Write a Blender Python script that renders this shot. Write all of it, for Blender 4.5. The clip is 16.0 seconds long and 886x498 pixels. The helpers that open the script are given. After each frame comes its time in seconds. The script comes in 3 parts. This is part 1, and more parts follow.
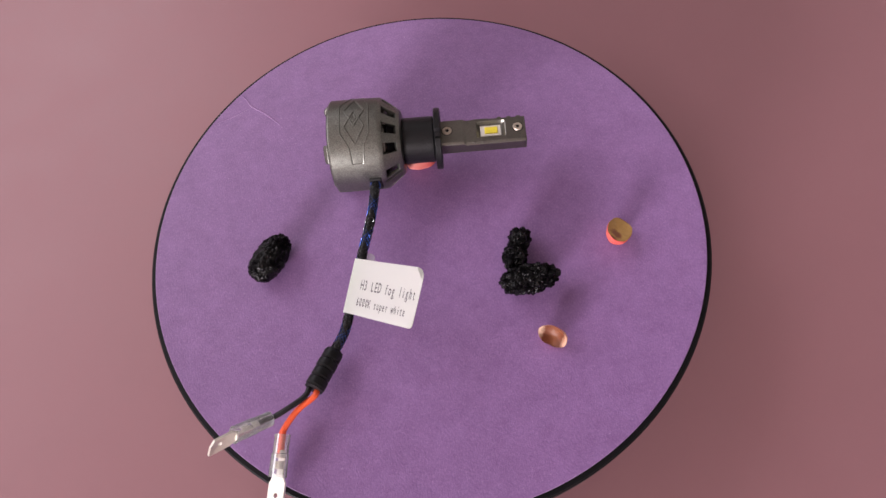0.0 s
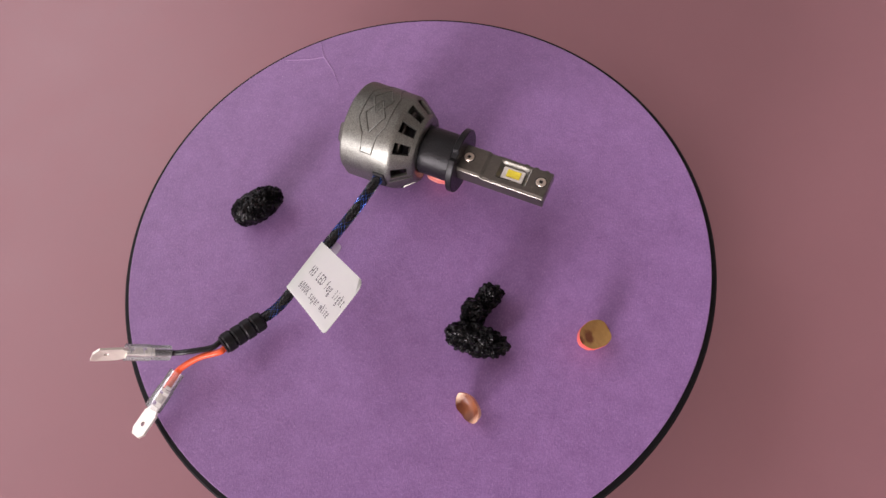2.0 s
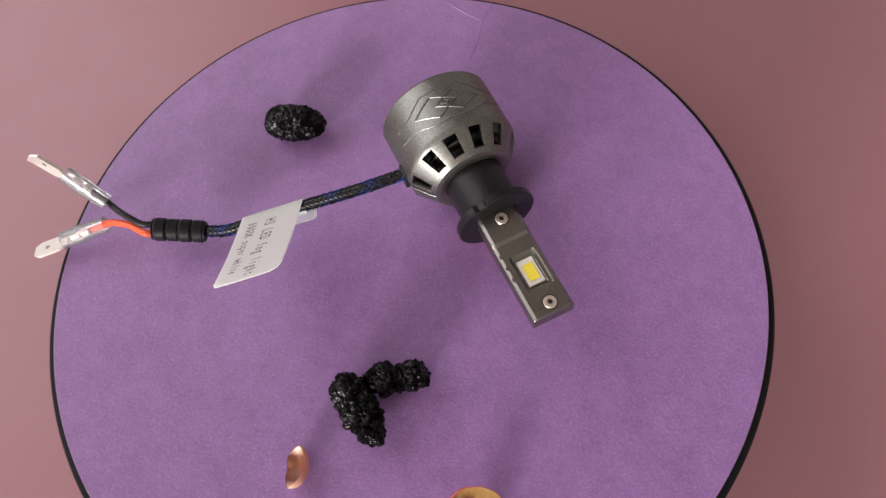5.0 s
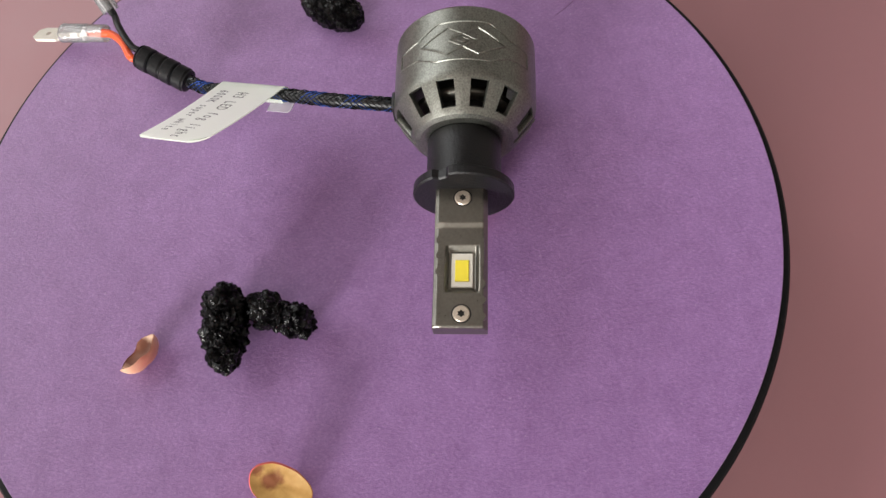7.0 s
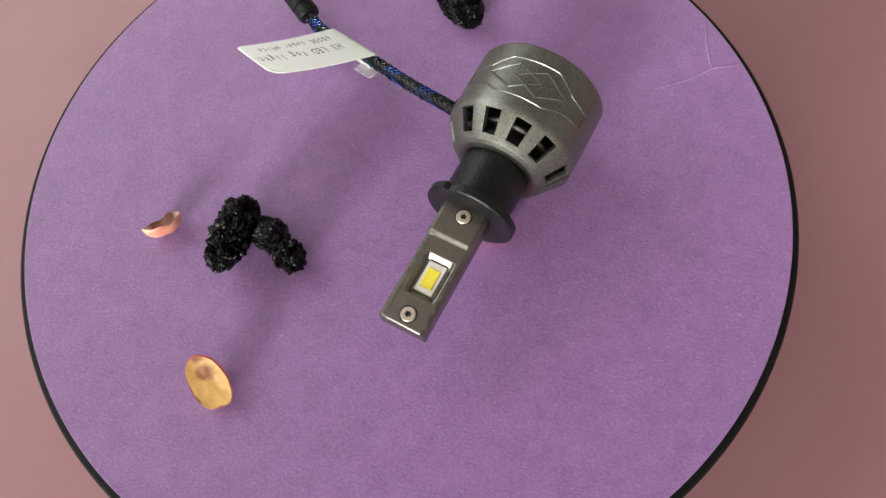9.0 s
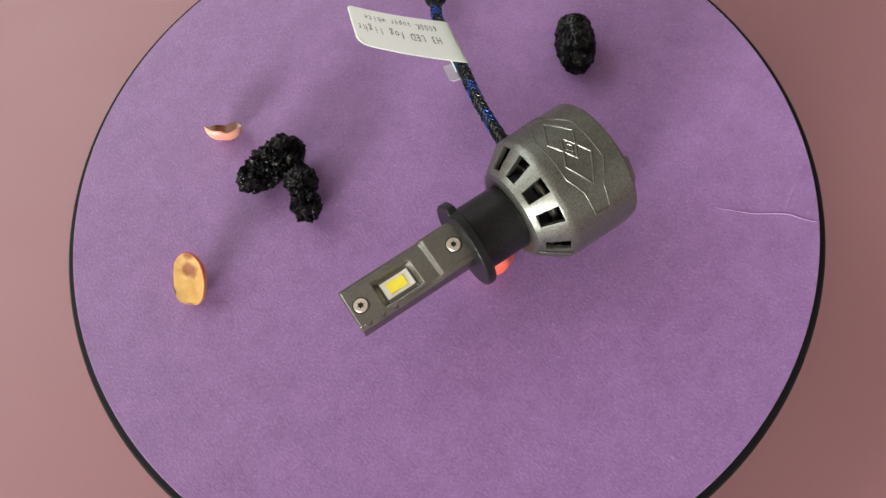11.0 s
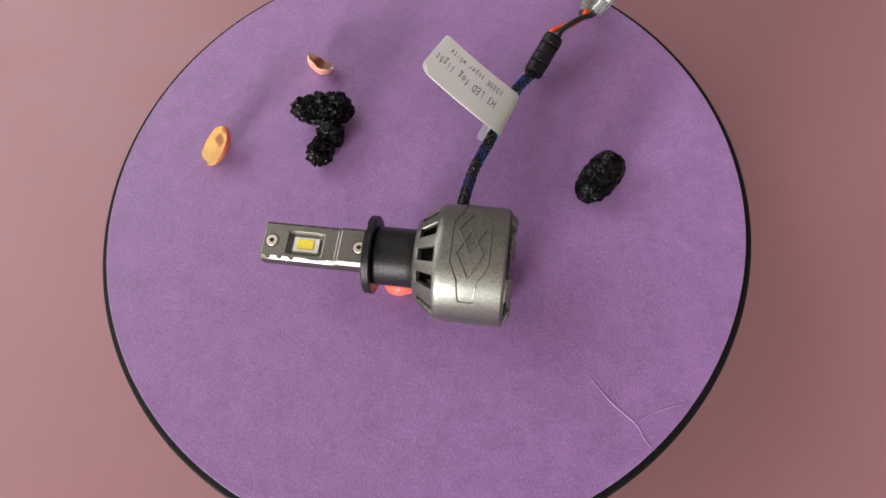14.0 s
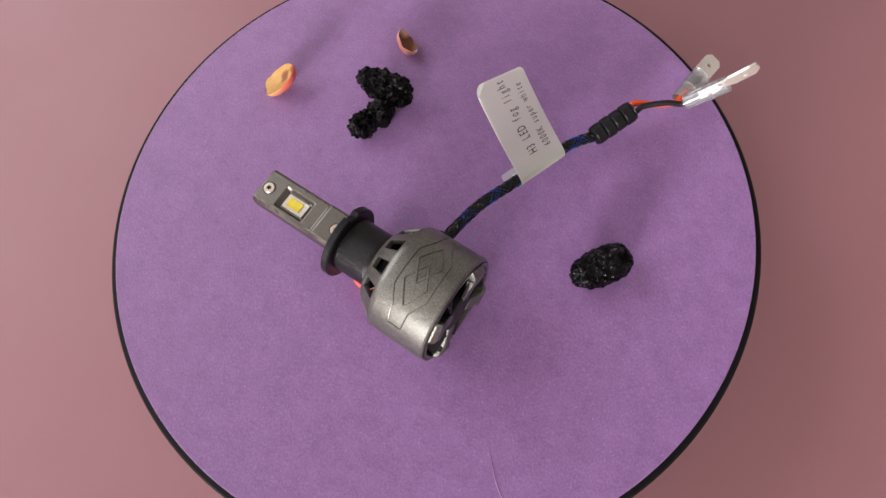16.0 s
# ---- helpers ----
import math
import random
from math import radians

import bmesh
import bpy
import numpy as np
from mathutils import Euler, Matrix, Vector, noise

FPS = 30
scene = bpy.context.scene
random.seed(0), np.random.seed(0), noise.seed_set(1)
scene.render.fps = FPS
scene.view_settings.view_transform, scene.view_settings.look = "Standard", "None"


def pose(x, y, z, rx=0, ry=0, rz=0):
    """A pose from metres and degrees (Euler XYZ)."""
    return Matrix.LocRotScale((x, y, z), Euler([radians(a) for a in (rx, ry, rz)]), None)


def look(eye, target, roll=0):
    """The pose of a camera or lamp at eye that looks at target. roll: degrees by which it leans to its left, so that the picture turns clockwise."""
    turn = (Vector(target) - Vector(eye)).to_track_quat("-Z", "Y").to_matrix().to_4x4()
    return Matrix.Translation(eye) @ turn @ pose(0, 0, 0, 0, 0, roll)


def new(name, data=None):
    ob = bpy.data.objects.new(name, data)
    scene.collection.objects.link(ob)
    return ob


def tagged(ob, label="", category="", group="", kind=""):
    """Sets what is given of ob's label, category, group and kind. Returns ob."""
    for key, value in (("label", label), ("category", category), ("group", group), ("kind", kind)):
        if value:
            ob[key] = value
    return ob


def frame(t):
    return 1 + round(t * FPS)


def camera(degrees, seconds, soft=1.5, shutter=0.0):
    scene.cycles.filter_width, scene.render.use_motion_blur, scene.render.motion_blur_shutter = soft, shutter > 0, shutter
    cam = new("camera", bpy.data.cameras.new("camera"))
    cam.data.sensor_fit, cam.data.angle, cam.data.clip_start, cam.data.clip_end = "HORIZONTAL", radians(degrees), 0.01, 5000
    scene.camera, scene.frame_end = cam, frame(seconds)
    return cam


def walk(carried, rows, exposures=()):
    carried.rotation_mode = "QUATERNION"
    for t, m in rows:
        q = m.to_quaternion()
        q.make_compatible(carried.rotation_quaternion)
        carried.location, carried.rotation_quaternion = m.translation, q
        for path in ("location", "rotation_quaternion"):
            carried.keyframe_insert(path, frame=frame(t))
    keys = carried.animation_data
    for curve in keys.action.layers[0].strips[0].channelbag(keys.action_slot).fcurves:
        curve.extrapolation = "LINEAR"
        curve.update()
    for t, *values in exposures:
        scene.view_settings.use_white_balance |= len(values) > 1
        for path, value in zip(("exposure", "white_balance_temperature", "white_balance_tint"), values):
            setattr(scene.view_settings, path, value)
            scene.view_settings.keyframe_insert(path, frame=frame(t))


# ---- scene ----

# ---------------------------------------------------------------- camera
cam = camera(66.9, 16.0)
SPIN = 13.7          # degrees a second by which the turntable turns clockwise, seen from above
# seconds, eye (m), yaw, pitch, roll (degrees)
PATH_ROWS = [
    (0, -0.0043, -0.1200, 0.2291, -4.61, -64.56, -8.27),
    (0.5, -0.0026, -0.1203, 0.2271, -4.52, -64.48, -8.66),
    (1, -0.0027, -0.1186, 0.2257, -4.31, -64.47, -8.89),
    (1.5, -0.0011, -0.1157, 0.2213, -4.41, -64.38, -8.83),
    (2, 0.0013, -0.1104, 0.2186, -4.54, -64.45, -8.59),
    (2.5, 0.0029, -0.1058, 0.2140, -4.45, -64.35, -8.80),
    (3, 0.0034, -0.1012, 0.2041, -4.10, -64.66, -9.09),
    (5.5, 0.0064, -0.0834, 0.1744, -5.75, -65.03, -8.20),
    (6, 0.0106, -0.0844, 0.1635, -6.11, -65.85, -7.82),
    (6.5, 0.0135, -0.0846, 0.1568, -5.82, -66.06, -8.23),
    (7, 0.0118, -0.0838, 0.1543, -4.87, -67.20, -9.15),
    (7.5, 0.0084, -0.0879, 0.1628, -4.40, -67.10, -9.63),
    (8, 0.0050, -0.0914, 0.1637, -5.10, -67.25, -9.03),
    (8.5, 0.0031, -0.0920, 0.1641, -5.69, -66.57, -8.53),
    (9, 0.0010, -0.0919, 0.1641, -5.08, -67.43, -9.17),
    (11.5, -0.0100, -0.0900, 0.1750, -5.25, -67.84, -8.53),
    (12, -0.0063, -0.0907, 0.1805, -5.31, -67.53, -8.20),
    (12.5, -0.0011, -0.0933, 0.1871, -6.01, -67.80, -7.97),
    (13, -0.0015, -0.0972, 0.1954, -5.96, -67.67, -7.94),
    (13.5, -0.0011, -0.1001, 0.1975, -5.61, -67.94, -8.47),
    (14, -0.0023, -0.1010, 0.1995, -4.43, -67.59, -9.45),
    (14.5, -0.0017, -0.1005, 0.1993, -4.20, -67.69, -9.87),
    (15, -0.0024, -0.0997, 0.1997, -4.18, -68.10, -10.02),
    (15.5, -0.0032, -0.0979, 0.1997, -4.14, -68.27, -10.16),
    (16, -0.0032, -0.0946, 0.2018, -3.69, -68.49, -10.55),
]


def sight(x, y, z, yaw, pitch, roll):
    a, b = radians(yaw), radians(pitch)
    aim = (x - math.sin(a) * math.cos(b), y + math.cos(a) * math.cos(b), z + math.sin(b))
    return look((x, y, z), aim, roll)


# seconds, stops, kelvin, tint of the camera's own metering
METERING = [(0, -0.11, 6500, 23), (3, -0.11, 6500, 22), (5.5, -0.01, 6500, 16), (7.5, 0.09, 6500, 6), (9, 0.11, 6500, 4), (12.5, 0.12, 6500, 5), (16, 0.06, 6500, 17)]
walk(cam, [(t, sight(*row)) for t, *row in PATH_ROWS], METERING)

# ---------------------------------------------------------------- light
TOWARDS = 47.0       # the way in which the shadows fall, degrees from x
world = bpy.data.worlds.new("world")
scene.world = world
world.use_nodes = True
sky = world.node_tree.nodes.new("ShaderNodeTexSky")
sky.sky_type, sky.sun_disc = "NISHITA", False
sky.sun_elevation, sky.sun_rotation = radians(35), radians(200)
world.node_tree.links.new(sky.outputs["Color"], world.node_tree.nodes["Background"].inputs["Color"])
world.node_tree.nodes["Background"].inputs["Strength"].default_value = 0.1

ROOM = pose(0, 0, 0, 0, 0, TOWARDS)          # the room's x runs away from its first window
NEAR, SIDE = -2.90, 1.15                      # where the two window walls stand, in the room's x and y
WIN_A = (-0.500, 0.500, 0.305, 0.885)             # span along the wall, foot and head
WIN_B = (-0.95, 0.75, 0.45, 1.55)


def window_light(name, place, aim, wide, high, watts):
    light = bpy.data.lights.new(name, "AREA")
    light.shape, light.size, light.size_y, light.energy, light.color = "RECTANGLE", wide, high, watts, (1.0, 0.975, 0.95)
    ob = new(name, light)
    ob.matrix_world = ROOM @ look(place, aim)


mid_a, mid_b = (WIN_A[2] + WIN_A[3]) / 2, (WIN_B[2] + WIN_B[3]) / 2
window_light("window_light_a", (NEAR - 0.02, 0, mid_a), (0, 0, mid_a), WIN_A[1] - WIN_A[0], WIN_A[3] - WIN_A[2], 126.0)
window_light("window_light_b", ((WIN_B[0] + WIN_B[1]) / 2, SIDE + 0.02, mid_b), ((WIN_B[0] + WIN_B[1]) / 2, 0, mid_b), WIN_B[1] - WIN_B[0], WIN_B[3] - WIN_B[2], 20.0)


# ---------------------------------------------------------------- materials
class Nodes:
    """A small handle on one node material."""

    def __init__(self, name, color, rough=0.5, metal=0.0, spec=0.5):
        self.mat = bpy.data.materials.new(name)
        self.mat.use_nodes = True
        self.tree = self.mat.node_tree
        self.bsdf = self.tree.nodes["Principled BSDF"]
        self.set("Base Color", (*color, 1))
        self.set("Roughness", rough)
        self.set("Metallic", metal)
        self.set("Specular IOR Level", spec)
        self.coord = None

    def set(self, key, value):
        self.bsdf.inputs[key].default_value = value

    def where(self):
        if self.coord is None:
            self.coord = self.tree.nodes.new("ShaderNodeTexCoord")
        return self.coord.outputs["Object"]

    def noise(self, scale, detail=4.0, rough=0.6, stretch=None):
        n = self.tree.nodes.new("ShaderNodeTexNoise")
        n.inputs["Scale"].default_value, n.inputs["Detail"].default_value, n.inputs["Roughness"].default_value = scale, detail, rough
        src = self.where()
        if stretch:
            m = self.tree.nodes.new("ShaderNodeMapping")
            m.inputs["Scale"].default_value = stretch
            self.tree.links.new(src, m.inputs["Vector"])
            src = m.outputs["Vector"]
        self.tree.links.new(src, n.inputs["Vector"])
        return n.outputs["Fac"]

    def ramp(self, fac, stops):
        r = self.tree.nodes.new("ShaderNodeValToRGB")
        while len(r.color_ramp.elements) < len(stops):
            r.color_ramp.elements.new(0.5)
        for e, (p, c) in zip(r.color_ramp.elements, stops):
            e.position, e.color = p, (*c, 1) if len(c) == 3 else c
        self.tree.links.new(fac, r.inputs["Fac"])
        return r.outputs["Color"]

    def mix(self, fac, a, b, blend="MIX"):
        m = self.tree.nodes.new("ShaderNodeMix")
        m.data_type, m.blend_type = "RGBA", blend
        for sock, v in ((m.inputs[0], fac), (m.inputs[6], a), (m.inputs[7], b)):
            if isinstance(v, (int, float)):
                sock.default_value = v
            elif isinstance(v, tuple):
                sock.default_value = (*v, 1)
            else:
                self.tree.links.new(v, sock)
        return m.outputs[2]

    def link(self, out, key):
        self.tree.links.new(out, self.bsdf.inputs[key])

    def bump(self, height, strength, distance, under=None):
        b = self.tree.nodes.new("ShaderNodeBump")
        b.inputs["Strength"].default_value, b.inputs["Distance"].default_value = strength, distance
        self.tree.links.new(height, b.inputs["Height"])
        if under is not None:
            self.tree.links.new(under, b.inputs["Normal"])
        return b.outputs["Normal"]


def grained(name, color, vary=0.12, scale=300.0, rough=0.5, metal=0.0, spec=0.5, bump=0.2, depth=0.0002, big=25.0):
    """A surface with its colour varied at two scales and a fine relief."""
    n = Nodes(name, color, rough, metal, spec)
    dark = tuple(c * (1 - vary) for c in color)
    light = tuple(min(1, c * (1 + vary)) for c in color)
    fine, broad = n.noise(scale, 5), n.noise(big, 3)
    a = n.ramp(fine, [(0.3, dark), (0.7, light)])
    b = n.ramp(broad, [(0.3, tuple(c * (1 - vary * 0.6) for c in color)), (0.7, tuple(min(1, c * (1 + vary * 0.6)) for c in color))])
    n.link(n.mix(0.5, a, b), "Base Color")
    r = n.ramp(fine, [(0.2, (max(rough - 0.08, 0.02),) * 3), (0.8, (min(rough + 0.08, 1),) * 3)])
    n.link(r, "Roughness")
    if bump:
        n.link(n.bump(fine, bump, depth), "Normal")
    return n


def paper_material():
    """Purple suede-like paper: short matted fibres, brushed patches and faint clouds."""
    n = Nodes("purple_paper", (0.30, 0.13, 0.40), 0.55, 0, 0.5)
    fibre = n.noise(1700, 4, 0.75, (1, 0.6, 1))
    nap = n.noise(330, 5, 0.72, (1, 0.8, 1))
    cloud = n.noise(105, 5, 0.70)
    broad = n.noise(14, 3, 0.5)
    c1 = n.ramp(fibre, [(0.3, (0.155, 0.060, 0.213)), (0.5, (0.265, 0.122, 0.338)), (0.70, (0.461, 0.285, 0.553))])
    c2 = n.ramp(nap, [(0.32, (0.171, 0.074, 0.230)), (0.68, (0.377, 0.209, 0.478))])
    c3 = n.ramp(cloud, [(0.34, (0.184, 0.078, 0.237)), (0.66, (0.354, 0.184, 0.448))])
    c4 = n.ramp(broad, [(0.35, (0.246, 0.108, 0.308)), (0.65, (0.293, 0.143, 0.372))])
    mixed = n.mix(0.42, n.mix(0.38, c1, c2), n.mix(0.35, c3, c4))
    speck = n.ramp(n.noise(900, 2, 0.5), [(0.66, (0, 0, 0)), (0.78, (0.34,) * 3)])
    n.link(n.mix(speck, mixed, (0.544, 0.393, 0.632)), "Base Color")
    n.link(n.bump(fibre, 0.45, 0.0003, n.bump(nap, 0.10, 0.0006)), "Normal")
    n.set("Diffuse Roughness", 0.5)
    n.set("Sheen Weight", 0.45)
    n.set("Sheen Roughness", 0.5)
    return n.mat


def metal_material():
    """Sand-cast grey metallic paint with fine sparkle."""
    n = Nodes("cast_metal", (0.30, 0.30, 0.28), 0.40, 0.90, 0.5)
    fine, mid, broad = n.noise(2600, 2), n.noise(700, 4), n.noise(90, 3)
    c = n.mix(0.5, n.ramp(fine, [(0.3, (0.073, 0.077, 0.066)), (0.7, (0.321, 0.327, 0.293))]), n.ramp(mid, [(0.3, (0.153, 0.156, 0.138)), (0.7, (0.221, 0.225, 0.202))]))
    n.link(c, "Base Color")
    n.link(n.ramp(mid, [(0.25, (0.33,) * 3), (0.75, (0.46,) * 3)]), "Roughness")
    n.link(n.bump(fine, 0.25, 0.0001, n.bump(mid, 0.1, 0.0002, n.bump(broad, 0.04, 0.0008))), "Normal")
    return n.mat


def clear_material():
    """Thin clear plastic: see-through, glossy, a little milky."""
    n = Nodes("clear_plastic", (0.90, 0.90, 0.91), 0.5, 0, 0.5)
    tree = n.tree
    see = tree.nodes.new("ShaderNodeBsdfTransparent")
    see.inputs["Color"].default_value = (0.96, 0.96, 0.97, 1)
    shine = tree.nodes.new("ShaderNodeBsdfGlossy")
    shine.inputs["Roughness"].default_value = 0.12
    edge = tree.nodes.new("ShaderNodeFresnel")
    edge.inputs["IOR"].default_value = 1.5
    gloss = tree.nodes.new("ShaderNodeMixShader")
    milk = tree.nodes.new("ShaderNodeMixShader")
    milk.inputs["Fac"].default_value = 0.09
    relief = n.bump(n.noise(350, 2), 0.3, 0.0004)
    tree.links.new(relief, shine.inputs["Normal"])
    tree.links.new(relief, edge.inputs["Normal"])
    tree.links.new(edge.outputs["Fac"], gloss.inputs["Fac"])
    tree.links.new(see.outputs["BSDF"], gloss.inputs[1])
    tree.links.new(shine.outputs["BSDF"], gloss.inputs[2])
    tree.links.new(gloss.outputs["Shader"], milk.inputs[1])
    tree.links.new(n.bsdf.outputs["BSDF"], milk.inputs[2])
    tree.links.new(milk.outputs["Shader"], tree.nodes["Material Output"].inputs["Surface"])
    return n.mat


def kernel_material(name, stops, along, rough=0.38, sub=0.25):
    """Dried seed skin: colour runs along one axis, with a browned blotch."""
    n = Nodes(name, stops[0][1], rough, 0, 0.5)
    sep = n.tree.nodes.new("ShaderNodeSeparateXYZ")
    n.tree.links.new(n.where(), sep.inputs[0])
    mr = n.tree.nodes.new("ShaderNodeMapRange")
    mr.inputs["From Min"].default_value, mr.inputs["From Max"].default_value = along
    n.tree.links.new(sep.outputs[0], mr.inputs["Value"])
    ns = n.noise(260, 3)
    add = n.tree.nodes.new("ShaderNodeMath")
    add.operation = "MULTIPLY_ADD"
    n.tree.links.new(ns, add.inputs[0])
    add.inputs[1].default_value = 0.35
    n.tree.links.new(mr.outputs["Result"], add.inputs[2])
    sub_ = n.tree.nodes.new("ShaderNodeMath")
    sub_.operation = "SUBTRACT"
    n.tree.links.new(add.outputs[0], sub_.inputs[0])
    sub_.inputs[1].default_value = 0.175
    flesh = n.ramp(sub_.outputs[0], stops)
    n.link(flesh, "Base Color")
    n.set("Subsurface Weight", sub)
    n.set("Subsurface Scale", 0.002)
    n.set("Subsurface Radius", (1.0, 0.5, 0.3))
    n.link(n.bump(n.noise(900, 3), 0.15, 0.0003), "Normal")
    return n.mat


M_PAPER = paper_material()
M_CREASE = grained("paper_scuff", (0.42, 0.27, 0.48), 0.15, 900, 0.8).mat
M_BLACK = grained("black_platter", (0.008, 0.008, 0.009), 0.2, 500, 0.5, 0, 0.14).mat
M_TABLE = grained("rose_laminate", (0.325, 0.160, 0.178), 0.025, 40, 0.42, 0, 0.4, 0.02, 0.0005, 4.0).mat
# greys for the unseen walls and ceiling, set by the bounce light they give
M_WALL = grained("bounce_wall", (0.42, 0.41, 0.39), 0.03, 60, 0.85, 0, 0.3, 0.1, 0.001, 2.0).mat
M_CEILING = grained("bounce_ceiling", (0.36, 0.34, 0.31), 0.1, 40, 0.7, 0, 0.3, 0.1, 0.001, 2.0).mat
M_METAL = metal_material()
M_PLATE = grained("dark_cast", (0.20, 0.192, 0.170), 0.22, 1600, 0.33, 0.95, 0.5, 0.2, 0.00015, 120).mat
M_COLLAR = grained("black_nylon", (0.008, 0.008, 0.009), 0.3, 1500, 0.34, 0, 0.30, 0.5, 0.0003, 160).mat
M_DARK = grained("dark_inside", (0.006, 0.006, 0.007), 0.3, 400, 0.6).mat
M_STEEL = grained("bright_steel", (0.80, 0.78, 0.69), 0.10, 700, 0.38, 0.55, 0.5, 0.25, 0.0003, 150).mat
M_SCREW = grained("screw_steel", (0.62, 0.54, 0.45), 0.15, 900, 0.42, 0.75, 0.5, 0.1, 0.0001, 150).mat
M_SUBSTRATE = grained("led_ceramic", (0.80, 0.78, 0.70), 0.05, 800, 0.5).mat
M_PHOSPHOR = grained("led_phosphor", (0.86, 0.72, 0.05), 0.06, 900, 0.55).mat
M_BRAID = grained("braid_black", (0.006, 0.006, 0.007), 0.3, 1500, 0.38, 0, 0.45, 0.3, 0.0001, 200).mat
M_BRAIDBLUE = grained("braid_blue", (0.045, 0.13, 0.55), 0.25, 1500, 0.33, 0.55, 0.5, 0.3, 0.0001, 200).mat


def glint_material():
    n = Nodes("braid_glint", (0.3, 0.3, 0.32), 0.25, 0.85)
    # pale spots in the colour stand in for glints on the fibres
    n.link(n.ramp(n.noise(650, 1), [(0.44, (0.006, 0.006, 0.007)), (0.49, (0.20, 0.22, 0.23))]), "Base Color")
    return n.mat


M_BRAIDGLINT = glint_material()
M_RUBBER = grained("black_rubber", (0.007, 0.007, 0.008), 0.25, 900, 0.42, 0, 0.22, 0.3, 0.0002, 120).mat
M_WIREBLACK = grained("black_wire", (0.009, 0.009, 0.010), 0.2, 900, 0.38, 0, 0.35).mat
M_WIRERED = grained("orange_red_wire", (0.80, 0.10, 0.025), 0.1, 700, 0.4).mat
M_CLEAR = clear_material()


def label_material():
    """White paper thin enough to let some light through."""
    n = grained("label_paper", (0.92, 0.955, 0.89), 0.025, 600, 0.6, 0, 0.4, 0.08, 0.0001, 60)
    thin = n.tree.nodes.new("ShaderNodeBsdfTranslucent")
    thin.inputs["Color"].default_value = (0.95, 0.98, 0.93, 1)
    both = n.tree.nodes.new("ShaderNodeMixShader")
    both.inputs["Fac"].default_value = 0.66
    n.tree.links.new(n.bsdf.outputs["BSDF"], both.inputs[1])
    n.tree.links.new(thin.outputs["BSDF"], both.inputs[2])
    n.tree.links.new(both.outputs["Shader"], n.tree.nodes["Material Output"].inputs["Surface"])
    return n.mat


M_LABEL = label_material()
M_INK = grained("ink", (0.03, 0.03, 0.035), 0.2, 1500, 0.7).mat
tape = grained("tape", (0.66, 0.66, 0.70), 0.05, 500, 0.35)
tape.set("Alpha", 0.4)
M_TAB = tape.mat


def berry_material():
    n = Nodes("mulberry_skin", (0.003, 0.003, 0.004), 0.2, 0, 0.3)
    a = n.noise(500, 4)
    n.link(n.ramp(a, [(0.3, (0.0008, 0.0008, 0.001)), (0.75, (0.003, 0.0025, 0.003))]), "Base Color")
    n.link(n.ramp(n.noise(420, 4), [(0.38, (0.07,) * 3), (0.62, (0.26,) * 3)]), "Roughness")
    n.link(n.ramp(n.noise(300, 3), [(0.42, (0.04,) * 3), (0.64, (0.32,) * 3)]), "Specular IOR Level")
    n.link(n.bump(n.noise(1300, 4, 0.6), 0.35, 0.0005), "Normal")
    return n.mat


M_BERRY = berry_material()
def amber_material():
    """Waxy amber flesh with two bruises: one at the tip, one at a third of its length."""
    n = Nodes("amber_face", (0.5, 0.32, 0.12), 0.5, 0, 0.3)
    flesh = n.mix(0.5, n.ramp(n.noise(120, 4), [(0.3, (0.40, 0.205, 0.055)), (0.7, (0.58, 0.36, 0.120))]), n.ramp(n.noise(700, 3), [(0.3, (0.43, 0.24, 0.07)), (0.7, (0.56, 0.35, 0.12))]))
    for spot, size in (((-0.0022, 0.0004, 0), 0.0025), ((-0.0062, 0.0006, 0), 0.0017)):
        off = n.tree.nodes.new("ShaderNodeVectorMath")
        off.operation = "DISTANCE"
        n.tree.links.new(n.where(), off.inputs[0])
        off.inputs[1].default_value = spot
        rough = n.tree.nodes.new("ShaderNodeMath")
        rough.operation = "MULTIPLY_ADD"
        n.tree.links.new(n.noise(420, 4), rough.inputs[0])
        rough.inputs[1].default_value = 0.0030
        n.tree.links.new(off.outputs["Value"], rough.inputs[2])
        near = n.tree.nodes.new("ShaderNodeMapRange")
        n.tree.links.new(rough.outputs[0], near.inputs["Value"])
        near.inputs["From Min"].default_value, near.inputs["From Max"].default_value = size * 0.7 + 0.0012, size * 1.2 + 0.0012
        near.inputs["To Min"].default_value, near.inputs["To Max"].default_value = 0.85, 0.0
        flesh = n.mix(near.outputs["Result"], flesh, (0.20, 0.050, 0.025))
    n.link(flesh, "Base Color")
    n.set("Subsurface Weight", 0.08)
    n.set("Subsurface Scale", 0.002)
    n.set("Subsurface Radius", (1.0, 0.5, 0.3))
    n.link(n.bump(n.noise(600, 3), 0.15, 0.0003), "Normal")
    return n.mat


M_K1FACE = amber_material()
M_K1SKIN = kernel_material("red_skin", [(0.0, (0.74, 0.12, 0.10)), (0.45, (0.72, 0.16, 0.10)), (0.8, (0.66, 0.30, 0.12))], (-0.007, 0.007))
M_K2FACE = kernel_material("brown_hollow", [(0.0, (0.78, 0.55, 0.40)), (0.16, (0.16, 0.045, 0.02)), (0.55, (0.22, 0.068, 0.025)), (0.78, (0.16, 0.045, 0.02)), (0.95, (0.74, 0.44, 0.30))], (-0.005, 0.005), 0.5, 0.0)
M_K2SKIN = kernel_material("pale_skin", [(0.0, (0.70, 0.36, 0.26)), (0.5, (0.66, 0.24, 0.18)), (1.0, (0.70, 0.42, 0.28))], (-0.005, 0.005))
